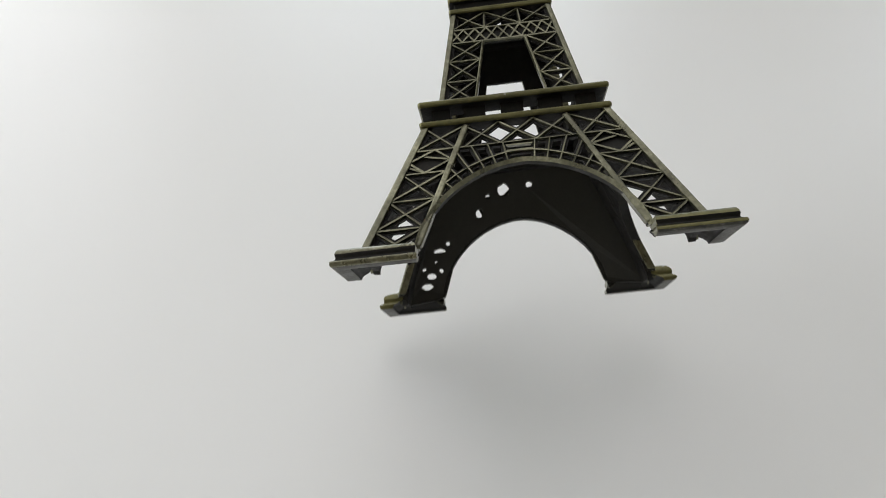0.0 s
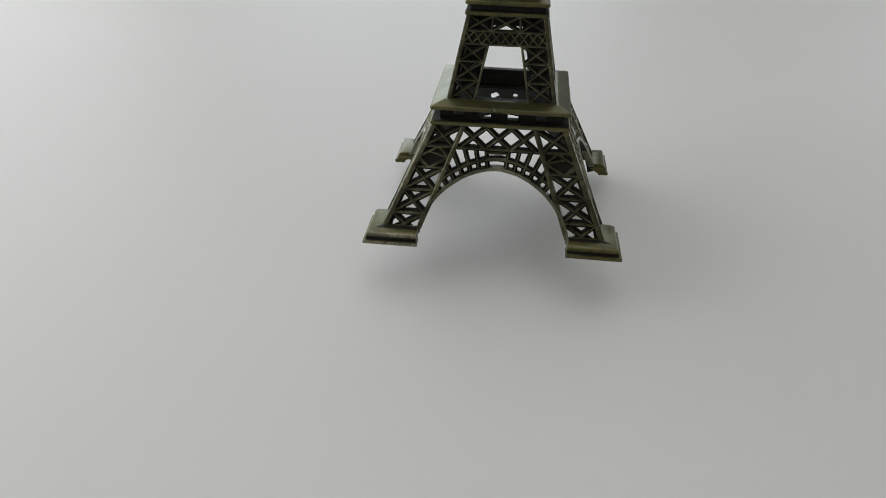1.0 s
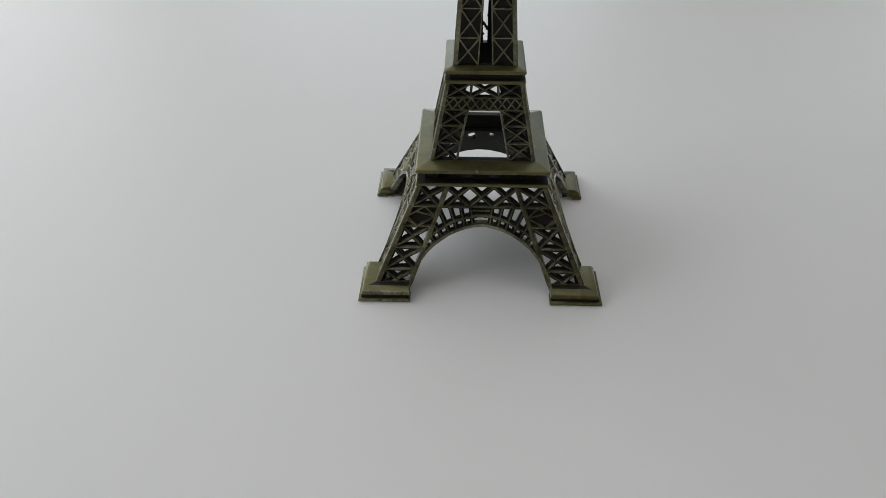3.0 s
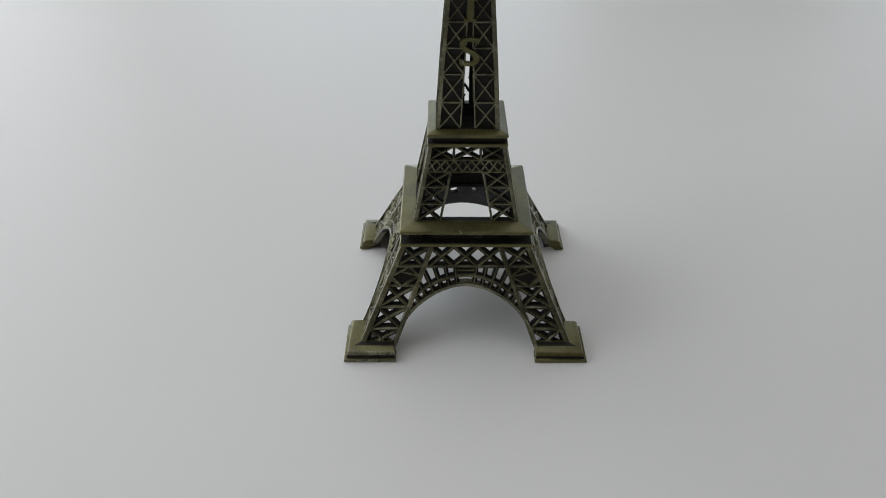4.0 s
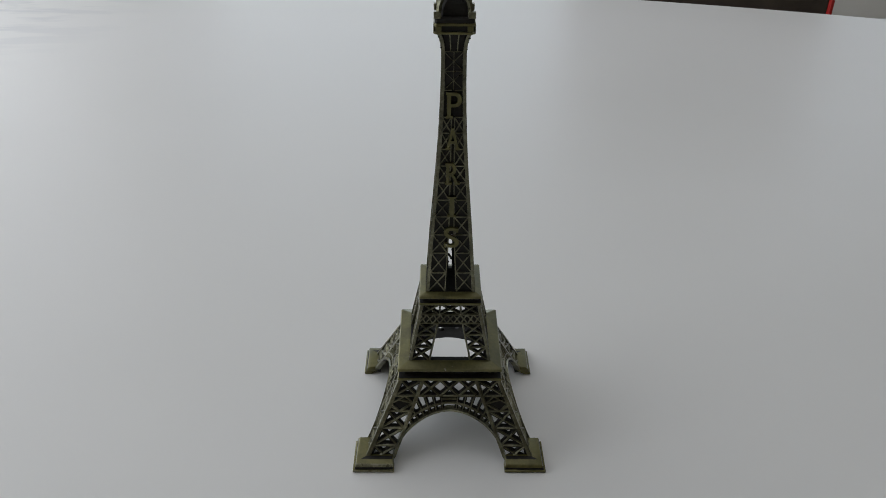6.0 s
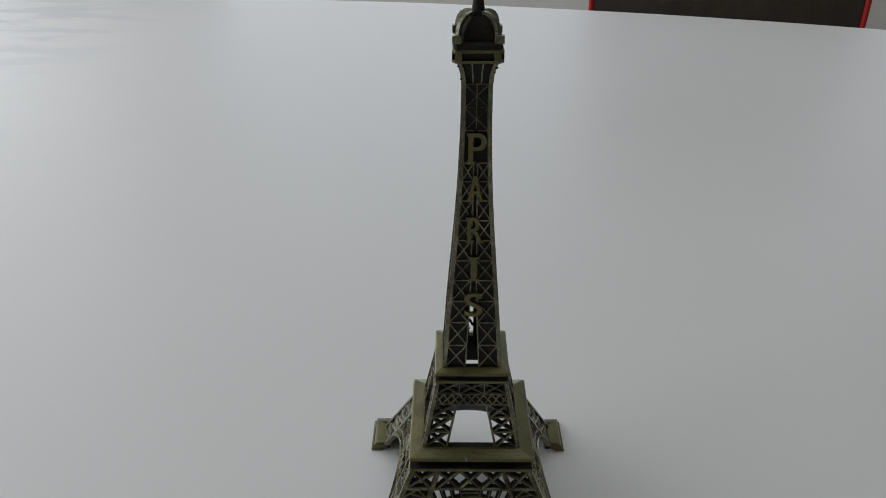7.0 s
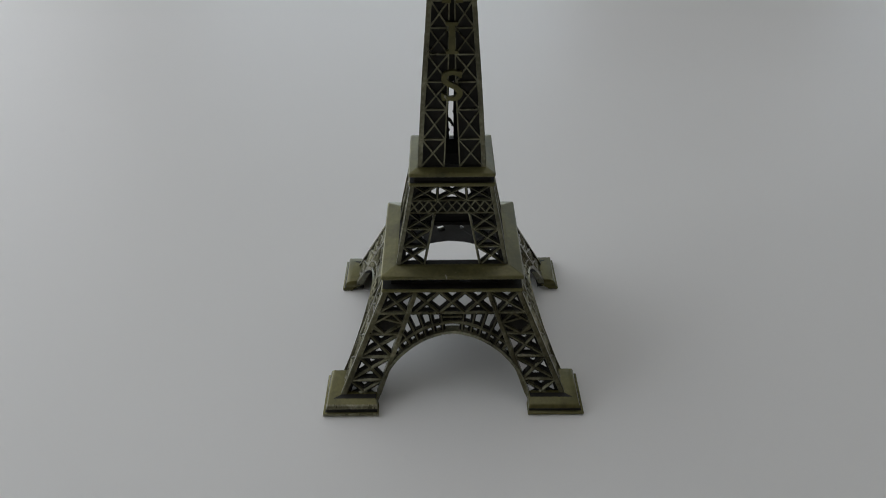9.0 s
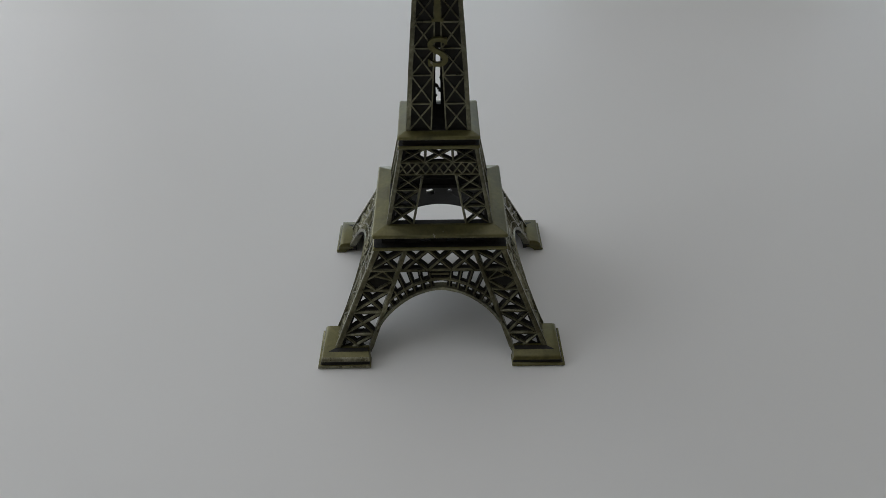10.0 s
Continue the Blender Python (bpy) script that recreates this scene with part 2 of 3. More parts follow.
def chair_model(top, label):
    """Origin on the floor under the middle of the back; the seat points to -y."""
    root = tagged(new("chair"), label, "chair", "chairs at the table")
    w, t = CHAIR_W / 2, 0.018
    back = Mesh()
    rings = []
    for z, k, lean in ((0.40, 0.985, 0.0), (0.43, 1.0, 0.0), (0.75, 1.0, 0.0), (top - 0.105, 1.0, 0.005), (top - 0.025, 0.99, 0.008), (top, 0.95, 0.010)):
        h, d = w * k - 0.006, t if 0.42 < z < top - 0.015 else t * 0.6
        rings.append([(-h, -d + lean, z), (-h * 0.5, -d - 0.006 + lean, z), (h * 0.5, -d - 0.006 + lean, z), (h, -d + lean, z), (h, d + lean, z), (-h, d + lean, z)])
    back.loft(rings)
    bk = part("backrest", back.data("backrest", [LEATHER]), root, bevel=0.004)
    for side in (-1, 1):
        pipe = Mesh()
        prof = [(0.0045 * math.cos(a), 0.0045 * math.sin(a)) for a in [math.tau * i / 8 for i in range(8)]]
        path = [(0.41, 0.985, 0.0), (0.43, 1.0, 0.0), (0.75, 1.0, 0.0), (top - 0.105, 1.0, 0.005), (top - 0.025, 0.99, 0.008), (top - 0.002, 0.95, 0.010)]
        pipe.loft([[(side * (w * k - 0.004) + p, -t * 0.9 + lean + q, z) for p, q in prof] for z, k, lean in path])
        part("piping", pipe.data("piping", [PIPING], smooth=True), bk, "red piping along the edge")
    seat = Mesh()
    seat.loft([[(-w + i, -0.42 + i, z), (w - i, -0.42 + i, z), (w - i, -0.03, z), (-w + i, -0.03, z)] for z, i in ((0.40, 0.02), (0.41, 0.004), (0.445, 0.0), (0.462, 0.012))])
    part("seat", seat.data("seat", [LEATHER]), root, bevel=0.008)
    leg = Mesh()
    leg.loft([square(0.012, 0.0, 0.003), square(0.015, 0.41, 0.004)])
    data = leg.data("leg", [STEEL])
    for x in (-w + 0.03, w - 0.03):
        for y in (-0.38, -0.03):
            part("leg", data, root, at=pose(x, y, 0))
    return root


high_chair = chair_model(1.125, "dark brown padded high-backed chair with red piping beside the table")
high_chair.matrix_basis = pose(0.4145, 1.044, FLOOR_Z, 0, 0, -16.8)
low_chair = chair_model(0.89, "dark brown padded low-backed chair with red piping beside the table")
low_chair.matrix_basis = pose(-0.602, 1.195, FLOOR_Z, 0, 0, -3.0)

# ---- the souvenir tower (millimetres, scaled to metres) ----
MM = 0.001
A, S = 37.5, 16.1                       # half the base, length of a foot's arm
LOW = [(3.3, 32.7), (31.4, 19.7)]       # height, half-width of the outer faces
MID = [(37.5, 15.95), (61.2, 11.25)]
TOP = [(65.0, 9.3), (73.5, 8.75), (83.2, 8.1), (88.8, 7.65), (97.0, 7.0), (105.5, 6.35), (113.5, 5.7), (121.5, 5.15), (129.0, 4.75), (136.0, 4.45), (145.0, 4.2), (155.0, 4.15), (158.0, 4.45), (160.2, 5.0), (161.7, 5.7)]


def half(profile, z):
    return float(np.interp(z, [p[0] for p in profile], [p[1] for p in profile]))


class Face(Mesh):
    """One side of the tower, facing -y: u across, z up, d inwards from the profile's surface."""

    profile = ()

    def at(self, u, z, d):
        return (u, -(half(self.profile, z) - d), z)

    def bar(self, u0, z0, u1, z1, wide, d0, d1, slot=0, taper=1.0):
        """A straight bar from point to point."""
        du, dz = u1 - u0, z1 - z0
        n = math.hypot(du, dz) or 1.0
        pu, pz = -dz / n * wide / 2, du / n * wide / 2
        cuts = sorted({0.0, 1.0} | {(p[0] - z0) / dz for p in self.profile if abs(dz) > 1e-6 and 0.02 < (p[0] - z0) / dz < 0.98})
        for a, b in zip(cuts, cuts[1:]):
            ends = []
            for k in (a, b):
                u, z = u0 + du * k, z0 + dz * k
                ends.append([self.at(u - pu * taper, z - pz * taper, d0), self.at(u + pu * taper, z + pz * taper, d0), self.at(u + pu, z + pz, d1), self.at(u - pu, z - pz, d1)])
            self.hexa(ends[0] + ends[1], slot)

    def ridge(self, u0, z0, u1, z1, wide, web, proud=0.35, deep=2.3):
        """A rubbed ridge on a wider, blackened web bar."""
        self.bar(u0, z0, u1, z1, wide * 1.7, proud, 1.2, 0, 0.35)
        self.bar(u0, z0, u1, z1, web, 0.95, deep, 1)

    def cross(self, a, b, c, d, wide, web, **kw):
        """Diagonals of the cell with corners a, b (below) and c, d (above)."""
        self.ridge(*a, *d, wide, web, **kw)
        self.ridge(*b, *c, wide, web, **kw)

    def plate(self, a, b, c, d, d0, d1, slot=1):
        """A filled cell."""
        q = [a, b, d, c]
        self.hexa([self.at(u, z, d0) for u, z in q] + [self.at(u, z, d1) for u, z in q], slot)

    def edge_post(self, side, z0, z1, wide, deep):
        """One edge member, mitred at the tower's corner."""
        zs = [z0] + [p[0] for p in self.profile if z0 < p[0] < z1] + [z1]
        for a, b in zip(zs, zs[1:]):
            ends = []
            for z in (a, b):
                w = half(self.profile, z)
                ends.append([self.at(side * (w - 0.12), z, 0.0), self.at(side * (w - wide), z, 0.0), self.at(side * (w - wide), z, deep), self.at(side * (w - deep), z, deep)])
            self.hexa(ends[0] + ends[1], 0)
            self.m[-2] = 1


def face_of(profile):
    f = Face()
    f.profile = profile
    return f


def posts_of(profile, z0, z1, wide, deep, inner=None, inner_z=(), inner_wide=0.0):
    """Mesh data of the members that frame a face: its two edge posts and two inner posts."""
    made = []
    for side in (-1, 1):
        f = face_of(profile)
        f.edge_post(side, z0, z1, wide, deep)
        made.append(("edge_post", f.data("edge_post", [BAR, PATINA_AND_REFLECTION], MM, rough=0.03)))
        if inner:
            f = face_of(profile)
            f.bar(side * inner(inner_z[0]), inner_z[0], side * inner(inner_z[1]), inner_z[1], inner_wide, 0.12, deep, 0, 0.8)
            f.m[4::6] = [1] * len(f.m[4::6])
            made.append(("inner_post", f.data("inner_post", [BAR, PATINA_AND_REFLECTION], MM, rough=0.03)))
    return made


# --- lower stage: four legs joined by arches
ROWS_LOW = (31.0, 25.4, 19.9, 13.7, 7.4, 1.2)


def leg_inner(z):
    return float(np.interp(z, (3.3, 31.4), (21.6, 10.2)))


ARCH_A, ARCH_Z0, ARCH_H, ARCH_POWER = 21.3, 1.5, 18.5, 2 / 1.8


def arch_point(ang, grow=0.0):
    return (math.copysign(abs(math.sin(ang)) ** ARCH_POWER, ang) * (ARCH_A + grow), ARCH_Z0 + (ARCH_H + grow) * math.cos(ang) ** ARCH_POWER)


def spoke_end(a):
    """Where a line out from the arch meets the leg or the line above."""
    g = 0.6
    while g < 9:
        u, z = arch_point(a, g)
        if z > 25.3 or abs(u) > leg_inner(z) - 0.1:
            break
        g += 0.1
    return arch_point(a, g)


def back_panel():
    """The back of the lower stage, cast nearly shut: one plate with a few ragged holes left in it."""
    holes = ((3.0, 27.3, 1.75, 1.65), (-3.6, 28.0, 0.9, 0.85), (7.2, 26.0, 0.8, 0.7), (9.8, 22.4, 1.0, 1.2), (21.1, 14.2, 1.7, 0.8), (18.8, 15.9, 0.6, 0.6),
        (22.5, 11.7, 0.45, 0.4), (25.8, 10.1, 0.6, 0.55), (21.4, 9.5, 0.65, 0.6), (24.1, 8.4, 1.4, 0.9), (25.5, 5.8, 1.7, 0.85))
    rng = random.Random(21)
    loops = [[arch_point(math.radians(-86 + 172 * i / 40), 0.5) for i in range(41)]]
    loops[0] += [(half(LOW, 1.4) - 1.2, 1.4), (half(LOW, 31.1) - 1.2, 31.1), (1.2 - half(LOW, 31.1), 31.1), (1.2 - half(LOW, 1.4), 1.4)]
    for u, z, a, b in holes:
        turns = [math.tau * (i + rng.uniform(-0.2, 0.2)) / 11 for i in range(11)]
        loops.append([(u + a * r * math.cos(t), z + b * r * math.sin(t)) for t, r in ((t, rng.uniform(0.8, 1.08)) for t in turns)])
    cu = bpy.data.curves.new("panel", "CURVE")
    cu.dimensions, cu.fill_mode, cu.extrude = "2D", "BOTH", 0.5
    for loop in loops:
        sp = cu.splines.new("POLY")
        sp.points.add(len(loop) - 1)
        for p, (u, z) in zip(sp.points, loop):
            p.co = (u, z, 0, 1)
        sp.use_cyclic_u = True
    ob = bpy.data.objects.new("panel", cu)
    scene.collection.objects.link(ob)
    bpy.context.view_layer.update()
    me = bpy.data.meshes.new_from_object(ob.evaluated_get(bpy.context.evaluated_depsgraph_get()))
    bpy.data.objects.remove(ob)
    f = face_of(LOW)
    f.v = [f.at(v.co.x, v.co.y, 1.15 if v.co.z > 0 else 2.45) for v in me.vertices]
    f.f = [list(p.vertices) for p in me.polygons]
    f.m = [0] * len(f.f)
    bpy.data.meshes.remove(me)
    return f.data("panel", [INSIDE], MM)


def lower_face(kind):
    """kind: open (the front), closed (the sides) or holed (the back, cast nearly shut)."""
    f = face_of(LOW)
    deep = 1.5 if kind == "holed" else 2.0
    for side in (-1, 1):
        for i, (hi, lo) in enumerate(zip(ROWS_LOW, ROWS_LOW[1:])):
            o0, o1 = side * (half(LOW, lo) - 1.0), side * (half(LOW, hi) - 1.0)
            i0, i1 = side * (leg_inner(lo) + 0.3), side * (leg_inner(hi) + 0.3)
            if (i == 1 and kind == "open") or kind == "closed":
                f.plate((i0, lo), (o0, lo), (i1, hi), (o1, hi), 1.15, 2.3)
            if i == 1:
                # a lozenge on the closed cell
                um, zm = (o0 + o1 + i0 + i1) / 4, (lo + hi) / 2
                mids = [((i0 + i1) / 2, zm), ((i1 + o1) / 2, hi), ((o0 + o1) / 2, zm), ((i0 + o0) / 2, lo)]
                for a, b in zip(mids, mids[1:] + mids[:1]):
                    f.bar(*a, *b, 0.55, 0.3, 1.2, 0, 0.8)
                f.bar(*mids[0], *[(p + q) / 2 for p, q in zip(mids[1], mids[2])], 0.42, 0.45, 1.2, 0)
                f.bar((i0 + o0) / 2, lo, (o0 * 2 + o1) / 3, lo + 1.9, 0.42, 0.45, 1.2, 0)
            else:
                f.cross((i0, lo), (o0, lo), (i1, hi), (o1, hi), 0.5, 1.5 if kind != "holed" else 0.5, deep=deep + 0.3)
            if i < 4:
                f.ridge(i0, lo, o0, lo, 0.46, 1.4 if kind != "holed" else 0.5, deep=deep + 0.3)
    # diamond row under the first platform
    f.ridge(-12.5, 25.4, 12.5, 25.4, 0.42, 1.2)
    cells = (-11.0, -3.65, 3.65, 11.0)
    for a, b in zip(cells, cells[1:]):
        f.cross((a, 25.4), (b, 25.4), (a, 31.0), (b, 31.0), 0.48, 1.35 if kind != "holed" else 0.4, deep=deep + 0.3)
    if kind == "closed":
        f.plate((-11.0, 25.4), (11.0, 25.4), (-11.0, 31.2), (11.0, 31.2), 1.2, 2.3)
    # arch: inner line, spokes and the small openings between them
    for side in (-1, 1):
        degs = (8.6, 15.5, 22.2, 28.8, 35.4, 42, 48.6, 55, 61)
        for a, b in zip((0,) + degs, degs):
            if kind == "closed":
                p, q = arch_point(math.radians(a) * side, 0.5), arch_point(math.radians(b) * side, 0.5)
                f.plate(p, q, spoke_end(math.radians(a) * side), spoke_end(math.radians(b) * side), 1.15, 2.3)
        for k in range(16):
            a, b = math.radians(62 * k / 16) * side, math.radians(62 * (k + 1) / 16) * side
            p, q = arch_point(a, 3.0), arch_point(b, 3.0)
            if max(abs(p[0]) - leg_inner(p[1]), abs(q[0]) - leg_inner(q[1])) < 0.3:
                f.ridge(*p, *q, 0.42, 1.3, proud=0.25, deep=deep)
        for deg in degs:
            a = math.radians(deg) * side
            f.ridge(*arch_point(a, 0.6), *spoke_end(a), 0.38, 1.35, proud=0.3, deep=deep)
        # solid fillet where arch and leg run together
        for a0, a1 in ((64, 69), (69, 74), (74, 80), (80, 85)):
            p, q = arch_point(math.radians(a0) * side, 0.5), arch_point(math.radians(a1) * side, 0.5)
            f.plate(p, q, (side * leg_inner(p[1]), p[1]), (side * leg_inner(q[1]), q[1]), 1.0, 2.3)
    for z, wide in ((23.05, 0.6), (24.5, 0.4)):
        f.bar(-2.7, z, 2.7, z, wide, 0.35, 1.5, 0)
    return f.data("lower_face", [BAR, PATINA_AND_REFLECTION], MM, rough=0.05 if kind == "open" else 0.09)


def arch_rim():
    f = face_of(LOW)
    steps, lim = 36, math.radians(85)
    angs = [-lim + 2 * lim * i / steps for i in range(steps + 1)]
    rings = []
    for a in angs:
        inner, outer = arch_point(a, 0.0), arch_point(a, 1.0)
        rings.append([f.at(*inner, 0.35), f.at(*outer, -0.1), f.at(*outer, 2.4), f.at(*inner, 2.4)])
    f.loft(rings)
    f.m[2:4 * steps:4] = [1] * steps
    f.m[3:4 * steps:4] = [1] * steps
    return f.data("arch_rim", [BAR, PATINA_AND_REFLECTION], MM, rough=0.04)


def foot(swap, glare=False):
    """The foot of the leg at (+x, -y): an L of two arms; the plinth has a slab, a hollow and a roll along one arm and is smooth along the other."""
    def outline(z, i, j, e):
        t = float(np.interp(z, (0.0, 0.8, 2.0), (3.3, 3.6, 6.2)))   # hollow underneath
        a, b = (A - j, A - i) if swap else (A - i, A - j)
        return [(a, -b, z), (A - S + e, -b, z), (A - S + e, -A + t, z), (A - t, -A + t, z), (A - t, -A + S - e, z), (a, -A + S - e, z)]
    steps = ((0.0, 0.45, 0.45, 0.3), (0.15, 0.2, 0.15, 0.1), (0.5, 0.08, 0.0, 0.0), (0.95, 0.08, 0.03, 0.05), (1.15, 0.25, 0.2, 0.12), (1.3, 0.7, 0.6, 0.25), (1.45, 1.05, 0.85, 0.35),
        (1.75, 1.15, 0.85, 0.35), (2.15, 1.1, 0.7, 0.28), (2.5, 1.1, 0.6, 0.22), (2.8, 1.15, 0.7, 0.25), (3.1, 1.3, 1.0, 0.35), (3.4, 1.6, 1.6, 0.45), (3.65, 2.1, 2.4, 0.6), (3.85, 3.0, 3.6, 0.8), (3.95, 5.2, 5.2, 0.9))
    m = Mesh()
    m.loft([outline(*st) for st in steps])
    front = 5 if swap else 0
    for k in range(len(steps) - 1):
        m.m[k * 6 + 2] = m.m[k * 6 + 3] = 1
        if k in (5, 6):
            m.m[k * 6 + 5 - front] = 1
        # band below the roll painted dark, for the dark room it would reflect
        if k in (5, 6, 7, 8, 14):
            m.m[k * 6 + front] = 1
        # slab and roll of one foot painted pale in place of glare
        elif glare and (k < 4 or 8 < k < 12):
            m.m[k * 6 + front] = 3
        elif k < 2:
            m.m[k * 6 + front] = 2
    m.m[-2] = 2
    return m.data("foot", [BRASS, PATINA_AND_REFLECTION, BARE, GLARE], MM, smooth=True, rough=0.09)


def ring(profile, hole, slot=0, cut=0.35):
    """A square frame: outer profile of (half-width, z), and a square hole of half-width hole."""
    m = Mesh()
    z0, z1 = profile[0][1], profile[-1][1]
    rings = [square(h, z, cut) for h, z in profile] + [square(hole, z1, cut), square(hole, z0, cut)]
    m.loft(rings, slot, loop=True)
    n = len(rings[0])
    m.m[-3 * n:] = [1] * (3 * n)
    return m


def gallery(z0, z1, h, deep, slots):
    """The dark wall between two ledges of a platform, with narrow slots in its front."""
    m = Mesh()
    edges = [-h] + [u for slot in slots for u in slot] + [h]
    for a, b in zip(edges[0::2], edges[1::2]):
        m.box(a, b, -h, -h + deep, z0, z1)
    for a, b in slots:
        m.box(a, b, -h, -h + deep, z0, z0 + 0.6)
    m.box(-h, h, h - deep, h, z0, z1)
    m.box(-h, -h + deep, -h + deep, h - deep, z0, z1)
    m.box(h - deep, h, -h + deep, h - deep, z0, z1)
    return m


# --- middle stage
def mid_inner(z):
    return float(np.interp(z, (37.5, 53.2), (7.9, 4.7)))


def middle_face(kind):
    f = face_of(MID)
    rows = (53.2, 48.4, 43.2, 37.9)
    for side in (-1, 1):
        for hi, lo in zip(rows, rows[1:]):
            o0, o1 = side * (half(MID, lo) - 0.8), side * (half(MID, hi) - 0.8)
            i0, i1 = side * (mid_inner(lo) + 0.2), side * (mid_inner(hi) + 0.2)
            f.cross((i0, lo), (o0, lo), (i1, hi), (o1, hi), 0.42, 1.1, deep=1.9)
            if kind == "closed":
                f.plate((i0, lo), (o0, lo), (i1, hi), (o1, hi), 1.1, 1.9)
            if lo > 38:
                f.ridge(i0, lo, o0, lo, 0.42, 0.85, deep=1.9)
    for z in (53.2, 56.7):
        w = half(MID, z) - 0.6
        f.ridge(-w, z, w, z, 0.5, 0.8, deep=1.9)
    # fine lattice band on a closed ground
    w0, w1 = half(MID, 53.3) - 0.8, half(MID, 56.6) - 0.8
    f.plate((-w0, 53.3), (w0, 53.3), (-w1, 56.6), (w1, 56.6), 0.95, 1.9)
    n = 9
    for i in range(n):
        a, b = -1 + 2 * i / n, -1 + 2 * (i + 1) / n
        f.bar(a * w0, 53.3, b * w1, 56.6, 0.34, 0.35, 1.1, 0)
        f.bar(b * w0, 53.3, a * w1, 56.6, 0.34, 0.35, 1.1, 0)
    # open crosses below the second platform
    cells = (-1, -0.36, 0.36, 1)
    w0, w1 = half(MID, 56.8) - 0.8, half(MID, 60.9) - 0.8
    for a, b in zip(cells, cells[1:]):
        f.cross((a * w0, 56.8), (b * w0, 56.8), (a * w1, 60.9), (b * w1, 60.9), 0.4, 1.05, deep=1.9)
    for a in cells[1:3]:
        f.ridge(a * w0, 56.8, a * w1, 60.9, 0.4, 0.75, deep=1.9)
    if kind == "closed":
        f.plate((-w0, 56.8), (w0, 56.8), (-w1, 60.9), (w1, 60.9), 1.1, 1.9)
    return f.data("middle_face", [BAR, PATINA_AND_REFLECTION], MM, rough=0.04)


# --- upper stage
def top_inner(z):
    return float(np.interp(z, (65.0, 90.0, 110.0, 155.0), (2.15, 0.95, 0.7, 0.35)))


def upper_face(kind):
    f = face_of(TOP)
    rng = random.Random(9)
    rows = (65.6, 73.5, 81.7, 89.1, 96.2, 102.7, 109.3, 115.5, 121.6, 127.5, 133.0, 142.4, 148.8, 155.3)
    for lo, hi in zip(rows, rows[1:]):
        if lo > 142:
            # narrow cells near the top: one star of bars across the whole face
            a, b = half(TOP, lo) - 0.9, half(TOP, hi) - 0.9
            f.plate((-a, lo), (a, lo), (-b, hi), (b, hi), 0.85, 1.5)
            f.bar(-a, lo, b, hi, 0.34, 0.45, 1.0, 0, 0.6)
            f.bar(a, lo, -b, hi, 0.34, 0.45, 1.0, 0, 0.6)
            f.bar(0, lo, 0, hi, 0.3, 0.5, 1.0, 0, 0.6)
            f.bar(-b, hi, b, hi, 0.32, 0.45, 1.0, 0, 0.6)
            continue
        for side in (-1, 1):
            o0, o1 = side * (half(TOP, lo) - 0.9), side * (half(TOP, hi) - 0.9)
            i0, i1 = side * top_inner(lo), side * top_inner(hi)
            f.plate((i0, lo), (o0, lo), (i1, hi), (o1, hi), 0.85, 1.5)
            if lo == 133.0:
                # plain dark ground behind the first letter
                f.bar(i0, hi, o1, hi, 0.36, 0.35, 1.0, 0)
                continue
            f.bar(i0, lo, i1, hi, 0.38, 0.3, 1.5, 0)
            f.bar(i0, lo, o1, hi, 0.36, 0.35, 1.0, 0)
            f.bar(o0, lo, i1, hi, 0.36, 0.35, 1.0, 0)
            f.bar(i0, hi, o1, hi, 0.36, 0.35, 1.0, 0)
        if lo < 88 and kind != "open":
            slit = 0.7 if kind == "holed" else 0.0
            for side in (-1, 1):
                k0, k1 = rng.uniform(0.8, 1.25) * slit * side, rng.uniform(0.8, 1.25) * slit * side
                f.plate((k0, lo), (side * top_inner(lo), lo), (k1, hi), (side * top_inner(hi), hi), 0.9, 1.5)
        if lo > 88:
            f.plate((-top_inner(lo), lo), (top_inner(lo), lo), (-top_inner(hi), hi), (top_inner(hi), hi), 0.9, 1.5)
    # flared neck under the top gallery
    w0, w1 = half(TOP, 155.3) - 0.8, half(TOP, 161.4) - 0.8
    zs = (155.3, 157.0, 158.5, 160.2, 161.4)
    for lo, hi in zip(zs, zs[1:]):
        a, b = half(TOP, lo) - 0.8, half(TOP, hi) - 0.8
        f.plate((-a, lo), (a, lo), (-b, hi), (b, hi), 0.9, 1.5)
        for k in (-0.33, 0.33):
            f.bar(k * a, lo, k * b, hi, 0.34, 0.55, 1.1, 0)
    return f.data("upper_face", [BAR, PATINA_AND_REFLECTION], MM, rough=0.035)


